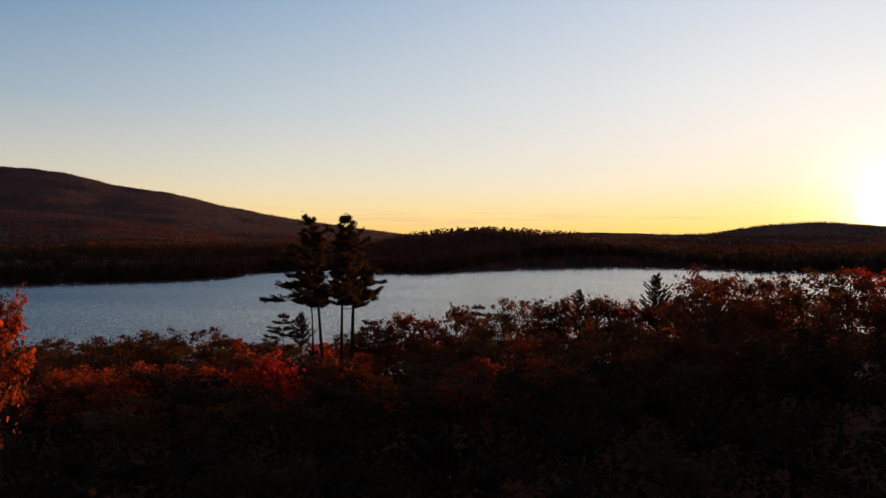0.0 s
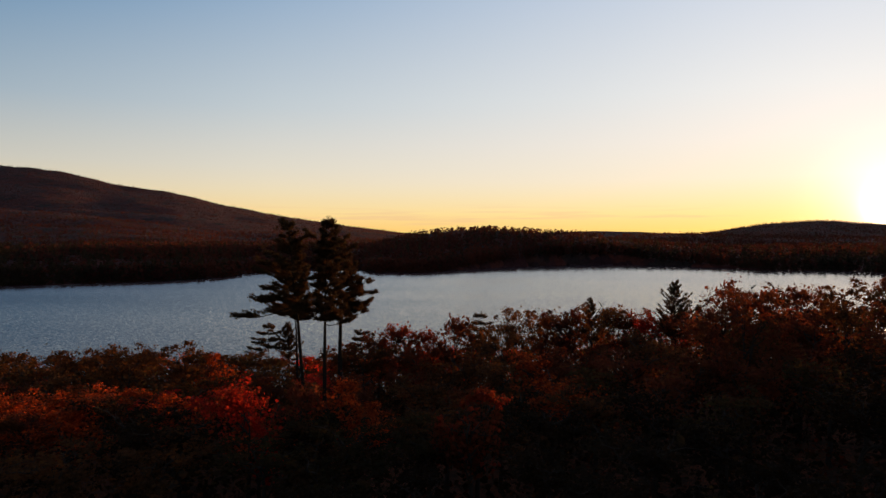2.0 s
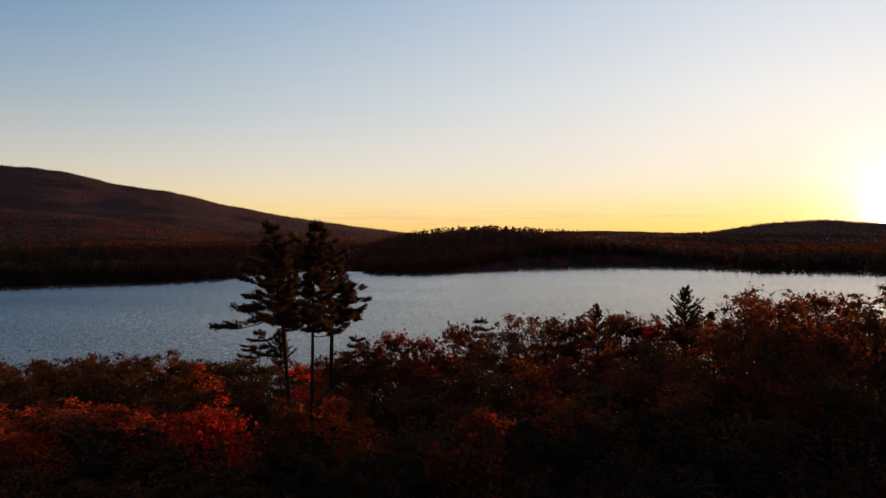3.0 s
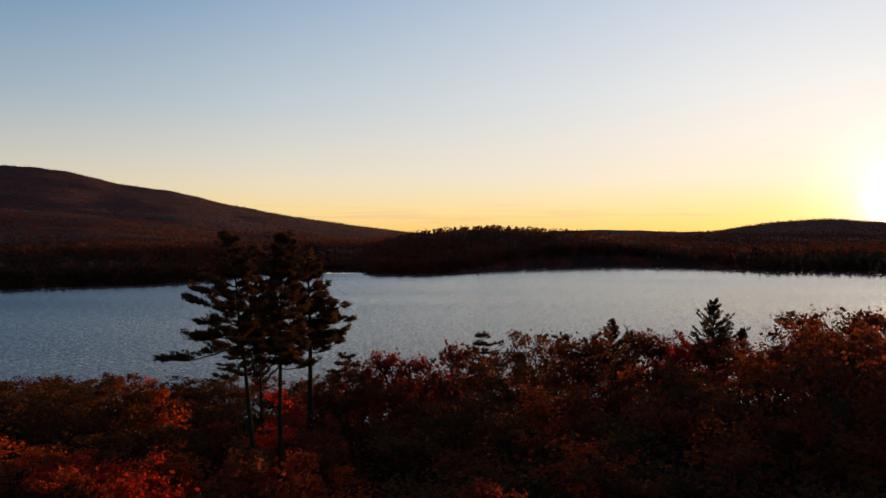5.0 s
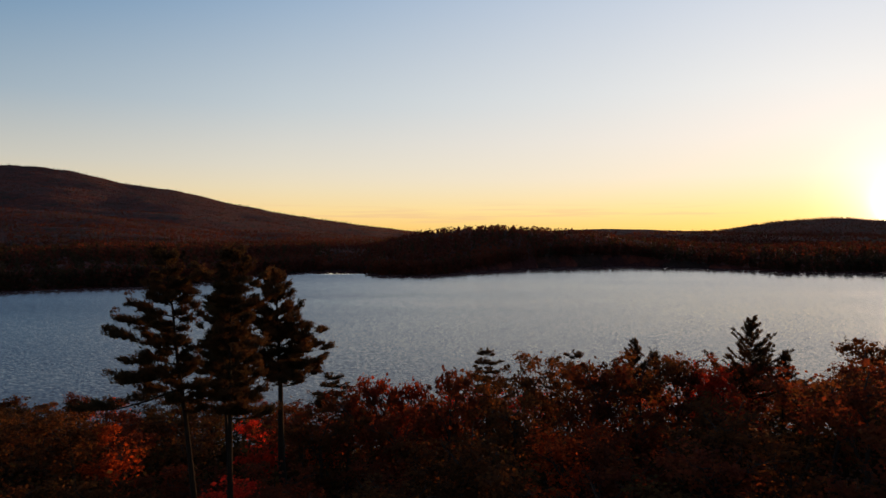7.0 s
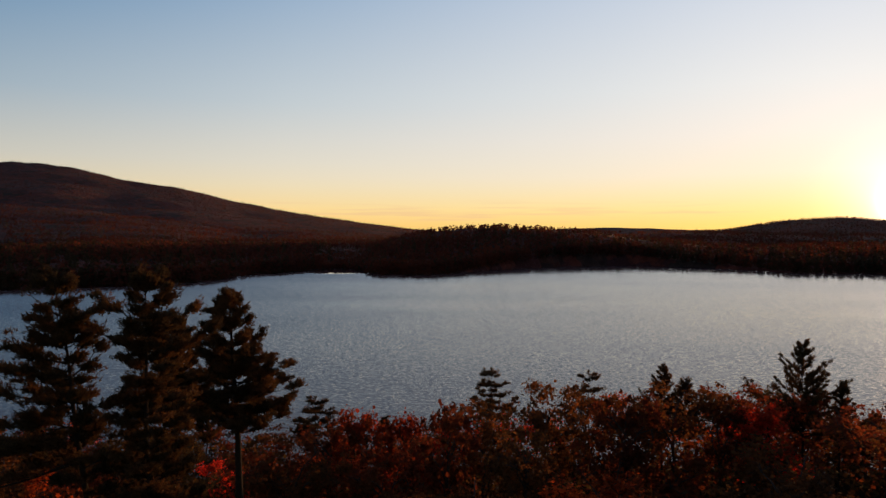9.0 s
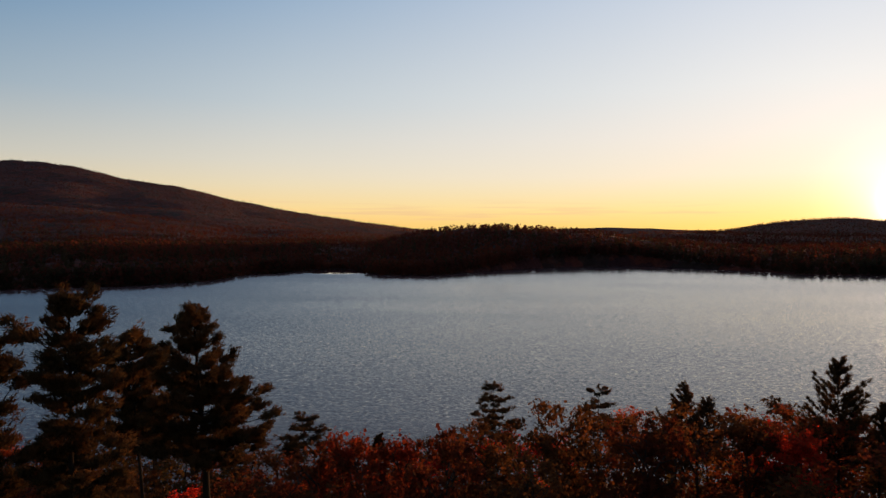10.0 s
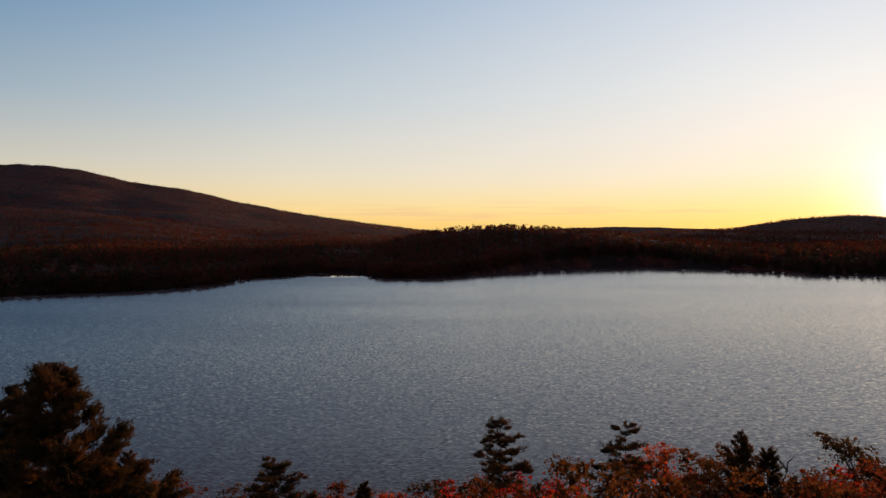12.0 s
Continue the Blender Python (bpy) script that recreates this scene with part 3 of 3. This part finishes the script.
tall_pine(11, -13.25, 76.2, 34.1, 24.0, (-1.65, -1.8), 2.3, 31, 0.33,
          [(25.4, 188, 5.8, -0.34), (26.3, 184, 4.6, -0.2), (26.1, 196, 4.2, -0.05), (27.0, 176, 2.9, 0.0), (28.4, 195, 3.7, 0.08), (29.3, 189, 3.4, 0.14), (30.0, 184, 2.9, 0.3),
           (28.2, -5, 2.9, 0.0), (31.8, 0, 1.9, 0.45)], fill=0.8, shy=(-10, 0.4))
tall_pine(12, -11.6, 76.0, 34.1, 23.4, (0.7, -1.3), 2.7, 34, 0.33,
          [(30.7, 180, 2.9, 0.28), (31.8, 176, 1.9, 0.5), (31.4, 4, 2.2, 0.45), (30.3, 14, 2.6, 0.3), (32.4, 30, 1.3, 0.6)], fill=1.3, shy=(190, 0.55))
tall_pine(13, -19.3, 97.4, 28.9, 20.9, (0.2, -2.6), 3.1, 38, 0.26, fill=1.2)
tall_pine(14, -12.5, 92.8, 32.0, 21.8, (0.9, -5.4), 3.8, 50, 0.48,
          [(26.5, 6, 3.6, 0.06), (25.2, -10, 3.8, -0.08), (25.7, 30, 3.4, 0.08), (23.8, 15, 3.4, 0.0), (24.2, 60, 3.5, 0.12), (30.4, 175, 1.6, 0.15)], 0.66, 1.9)

# lesser pines along the shore: plan place, top over the lake, crown reach, length of crown
SMALL_PINES = [(-13.9, 122.8, 15.8, 3.5, 4.6, "flat"), (7.85, 128.2, 18.2, 3.5, 6.0, "flat"), (20.55, 127.5, 18.1, 2.9, 5.4, "flat"),
               (23.95, 109.6, 22.2, 4.2, 5.0, "upswept"), (27.1, 111.7, 20.4, 4.2, 4.5, "upswept"), (36.7, 107.2, 25.2, 8.6, 6.6, "upswept"),
               (39.6, 106.4, 21.6, 2.1, 4.0, "upswept"), (-29.2, 119.0, 17.4, 3.0, 4.2, "flat"), (-26.0, 119.6, 17.1, 4.2, 4.6, "upswept"),
               (-5.7, 124.7, 12.5, 3.0, 4.0, "upswept")]
for n, (x, y, top, reach, crown, habit) in enumerate(SMALL_PINES):
    g = float(land(x, y))
    lean = (0.2 * math.sin(n * 2.3), 0.2 * math.cos(n * 1.7))
    bare = max(top - g - crown * (1.0 if habit == "flat" else 1.35), 1.0)
    if habit == "flat":
        tree = pine("young_pine", 40 + n, top + 0.25 - g, bare, reach, 0, 0.13 + 0.01 * crown, lean, tuft=0.2, density=1.35, whorl=7)
    else:
        tree = pine("young_pine", 40 + n, top + 0.25 - g, bare, reach, int(9 + crown * 6.5), 0.12 + 0.01 * crown, lean, tuft=0.22, density=0.62,
                    lift=0.42)
    plant(tree, x, y)
    tagged(tree, "young pine with flat tiers of boughs among autumn trees" if habit == "flat" else "young conifer with upswept boughs among autumn trees",
           "pine tree", "young pines on the shore")

# broadleaved trees: six kinds of crown, planted again and again
KINDS = []
for n, (h, s, clumps, per, leaf, loose) in enumerate([(13, 4.3, 68, 31, 0.185, True), (12, 3.9, 62, 31, 0.18, False), (14, 4.6, 70, 31, 0.185, True),
                                                      (10, 3.3, 52, 33, 0.17, False), (11, 3.8, 62, 31, 0.18, True), (15, 4.4, 68, 31, 0.185, False),
                                                      (12, 4.3, 46, 18, 0.27, False), (13, 4.6, 48, 18, 0.28, False)]):
    KINDS.append(broadleaf("autumn_tree", 70 + n, h, s, clumps, per, leaf, loose, 13 if n < 6 else 11))
TONE_LABEL = {"red": "maple with bright red autumn leaves", "orange": "broadleaved tree with orange autumn leaves",
              "russet": "broadleaved tree with russet leaves and red patches",
              "rust": "broadleaved tree with rust-brown autumn leaves", "olive": "broadleaved tree with olive and bronze leaves",
              "green": "broadleaved tree with dark green leaves",
              "deep_shade": "bushy tree with leaves darkened to stand for shade"}
used = set()


def grow(kind, tone, x, y, top=None, turn=0.0, wide=1.0):
    model, h = KINDS[kind]
    g = float(land(x, y))
    up = (top - g) / h if top is not None else wide
    m = Matrix.LocRotScale((x, y, g - 0.1), Euler((0, 0, radians(turn))), None)
    if kind in used:
        tree = copy_thing(model, m)
    else:
        used.add(kind)
        tree = model
        tree.matrix_world = m
    tree.scale = (wide * 1.0, wide * 1.0, up)
    for ob in tree.children:
        if ob.name.startswith("crown"):
            ob.material_slots[0].link = "OBJECT"
            ob.material_slots[0].material = LEAF[tone]
    return tagged(tree, TONE_LABEL[tone], "tree", "autumn wood along the lake")


# trees that stand out: kind, tone, plan place, top over the lake
SHORE_WEST = [(0, "olive", -46, 98, 17.3), (2, "olive", -40.5, 93.5, 18.3), (0, "olive", -34.6, 97, 18.1), (3, "orange", -29.6, 96.5, 16.6), (4, "russet", -5, 104.5, 19.4), (4, "russet", -1.6, 108, 18.2),
              (0, "olive", -53, 103, 16), (3, "orange", -11, 108, 13.4), (3, "red", -18, 105, 14.6), (4, "olive", -62, 104, 15.4), (0, "rust", -36, 108, 14.4),
              (3, "olive", -26, 106, 14), (4, "green", -21.5, 111, 12.8), (0, "rust", -8.5, 104, 18.7), (2, "rust", -13, 101.5, 17.2), (5, "olive", -10.2, 98.5, 17.6),
              (4, "russet", -9.5, 112, 13.4), (1, "rust", -15, 110, 13.2), (0, "rust", -3, 98, 17.5)]
SHORE_EAST = [(0, "olive", 12, 106, 21.6), (4, "rust", 2.6, 101, 21), (2, "olive", 16, 108, 20.9), (0, "rust", 17.5, 100, 22.4), (1, "red", 30.2, 102.5, 21.6),
              (5, "rust", 34, 108, 21.2), (4, "rust", 47, 92, 26.2), (1, "red", 62, 90, 27.6), (2, "olive", 6, 110, 19), (0, "olive", 9, 98, 19.6),
              (5, "olive", 23, 103, 22.7), (1, "rust", 26.7, 102, 22.0), (2, "rust", 52, 98, 25)]
SLOPE = [(1, "red", -15, 61.8, 21.0), (3, "orange", -8.6, 67.5, 19.9), (5, "rust", 32, 80, 26.4), (2, "rust", 30, 71, 28.2), (5, "olive", 39.5, 87, 26.8),
         (3, "orange", -32, 78.5, 16.5), (1, "orange", -31.8, 65, 18.5), (3, "russet", 3.4, 57.5, 21), (1, "orange", -30.6, 45, 28.3), (2, "olive", -37, 52, 20),
         (0, "olive", -26.5, 54, 18), (2, "olive", 45, 78, 28), (0, "rust", 55, 85, 27.8), (1, "orange", -40, 70, 17.0), (3, "orange", -24, 70, 17.9),
         (4, "olive", -24.5, 84, 16.4), (4, "rust", -12.4, 69, 18.9), (1, "olive", -13.6, 73, 18), (5, "green", -6.5, 59, 18.4), (2, "green", -12.5, 56.5, 18),
         (0, "green", 0, 60, 18.2), (2, "olive", -19.5, 56, 18.2)]
STANDOUT = SHORE_WEST + SHORE_EAST + SLOPE
taken = [(x, y) for _, _, x, y, _ in STANDOUT] + [(p[0], p[1]) for p in SMALL_PINES]
taken += [(-13.6, 76.2), (-11.6, 76.0), (-19.3, 97.4), (-12.5, 92.8)]
for n, (kind, tone, x, y, top) in enumerate(STANDOUT):
    grow(kind, tone, x, y, top - 0.35, turn=n * 77.0, wide=0.85 if top > 28.25 else 1.1)
rng = random.Random(5)
for row in range(19):
    for col in range(30):
        y = 5 + row * 7.0 + rng.uniform(-2.2, 2.2)
        x = -108 + col * 7.4 + (row % 2) * 3.7 + rng.uniform(-2.2, 2.2)
        if y < 31 or abs(x) > 8 + 0.76 * y or y > 134 - 0.02 * abs(x):
            continue
        if any((x - a) ** 2 + (y - b) ** 2 < 15 for a, b in taken):
            continue
        pick = rng.random()
        left = x < -4
        warm = 0.58 if left and 58 < y < 82 else 0.12 if left and y < 95 else 0.07 if y > 50 else 0.0
        tone = "red" if pick < warm * 0.35 else "orange" if pick < warm else "rust" if pick < warm + 0.34 else "olive" if pick < 0.85 else "green"
        # the near slope mostly gets the leaf colour darkened for shade
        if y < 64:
            tone = "deep_shade" if pick < 0.85 else "rust" if pick < 0.9 else "green"
        kind = rng.randrange(6) if y > 97 and abs(x) < 0.58 * y or (-42 < x < -4 and y > 62) else 6 + rng.randrange(2)
        g = float(land(x, y))
        # tops keep under those of the trees that stand out
        ceiling = np.interp(x, (-60, -30, -5, 5, 20, 35, 60), (13.2, 13.2, 15.5, 17.5, 19, 23.5, 26))
        if y < 64:
            ceiling = 17.4 + max(x, 0) * 0.13 + min(max((y - 50) * 0.12, 0), 1.2)
        elif y < 92:
            ceiling = max(ceiling + 1.2, 17.5 - (y - 64) * 0.07)
        elif y > 112:
            ceiling = min(ceiling, 10.5 + 0.10 * max(x, 0) + (133 - y) * 0.14)
        top = min(g + KINDS[kind][1] * rng.uniform(0.8, 1.1), ceiling + (0.5 if x > 0 and y > 92 else 0.0) - (2.2 if y > 64 else 1.6) * rng.random() ** 1.5)
        if top - g < 3.5:
            continue
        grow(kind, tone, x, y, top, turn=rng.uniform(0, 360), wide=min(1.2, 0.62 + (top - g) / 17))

# shrubs and saplings that fill the wood's floor
def undergrowth(name, label, seed, n, tone, near=24, far=138, low=1.0, high=3.4, per=32, leaf=0.34, reach=0.8):
    r = np.random.RandomState(seed)
    y = near + (far - near) * np.sqrt(r.rand(n))
    x = r.uniform(-1, 1, n) * (10 + reach * y)
    z = land(x, y)
    tall = r.uniform(low, high, n)
    spots = np.stack([x, y, z + tall * 0.5], 1)[:, None] + r.normal(size=(n, per, 3)) * (tall[:, None, None] * np.array([0.42, 0.42, 0.3]))
    v, f = leaves(r, spots.reshape(-1, 3), leaf)
    tagged(new(name, mesh_from(name, v, f, [LEAF[tone]])), label, "undergrowth", kind="stuff")


# shade under the trees is put into the first shrubs' leaf colour
undergrowth("undergrowth", "shrubs under the trees with leaves darkened for shade", 31, 1500, "deep_shade", 24, 132, 2.5, 6.0, 32, 0.62)
undergrowth("saplings", "rust-brown saplings and shrubs under the trees", 32, 700, "rust", 50, 134, 1.5, 4.0, 32, 0.4)
undergrowth("understorey", "tall dark shrubs under the shore trees", 33, 1100, "green", 92, 127, 3.0, 8.0, 46, 0.52, 0.62)

# ---- far woods ----


def far_wood(name, label, seed, r0, r1, step, sprays, spray, size, conifer_share, lo=-46, hi=46):
    """Far trees as crowns of many leafy sprays, joined: nobody could count them."""
    rng = np.random.RandomState(seed)
    n = int(radians(hi - lo) * (r1 ** 2 - r0 ** 2) / 2 / step ** 2)
    theta = rng.uniform(lo, hi, n)
    r = np.sqrt(rng.uniform(r0 ** 2, r1 ** 2, n))
    # a closed row of trees along the water
    if r0 < 500:
        edge = rng.uniform(lo, hi, 1300)
        theta, r = np.append(theta, edge), np.append(r, far_edge(edge) + rng.uniform(1.5, 7, 1300))
    keep = r > far_edge(theta) + 1.0
    # trees behind the inlet mostly shrunk to scrub, clear of the mirrored sky
    low = np.where((np.abs(theta + 9.0) < 1.9) & (r < 800) & (rng.rand(len(r)) < 0.95), 0.3, 1.0)[keep]
    theta, r = theta[keep], r[keep]
    x, y = r * np.sin(np.radians(theta)), r * np.cos(np.radians(theta))
    z = land(x, y)
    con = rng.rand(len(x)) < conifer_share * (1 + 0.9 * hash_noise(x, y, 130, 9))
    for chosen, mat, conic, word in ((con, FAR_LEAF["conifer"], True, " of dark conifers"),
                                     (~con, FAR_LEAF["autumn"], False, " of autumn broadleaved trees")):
        m = int(chosen.sum())
        if not m:
            continue
        tall = size * rng.uniform(0.7, 1.2, (m, 1)) * low[chosen, None]
        up = rng.uniform(0.05, 1.0, (m, sprays))
        turn = rng.uniform(0, 2 * np.pi, (m, sprays))
        if conic:
            wide = 0.26 * (1.06 - up) * rng.uniform(0.5, 1.0, up.shape)
        else:
            wide = 0.36 * np.sqrt(np.clip(1 - (2 * up - 0.85) ** 2 / 1.4, 0.05, 1)) * rng.uniform(0.6, 1.0, up.shape)
        spots = np.stack([x[chosen, None] + np.cos(turn) * wide * tall, y[chosen, None] + np.sin(turn) * wide * tall,
                          z[chosen, None] + up * tall * (1.0 if conic else 0.95)], -1).reshape(-1, 3)
        v, f = leaves(rng, spots, spray * (0.8 if conic else 1.0))
        me = mesh_from(name, v, f, [mat])
        tagged(new(name, me), label + word, "forest", kind="stuff")


# the larger share of dark conifers also puts the shore wood's shade into colour
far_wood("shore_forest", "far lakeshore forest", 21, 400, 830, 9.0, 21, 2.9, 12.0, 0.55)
# scrub added to cover the lowered land behind the inlet
far_wood("marsh_scrub", "low scrub added behind the inlet", 26, 560, 810, 6.0, 10, 1.7, 10.0, 0.3, -10.8, -7.2)
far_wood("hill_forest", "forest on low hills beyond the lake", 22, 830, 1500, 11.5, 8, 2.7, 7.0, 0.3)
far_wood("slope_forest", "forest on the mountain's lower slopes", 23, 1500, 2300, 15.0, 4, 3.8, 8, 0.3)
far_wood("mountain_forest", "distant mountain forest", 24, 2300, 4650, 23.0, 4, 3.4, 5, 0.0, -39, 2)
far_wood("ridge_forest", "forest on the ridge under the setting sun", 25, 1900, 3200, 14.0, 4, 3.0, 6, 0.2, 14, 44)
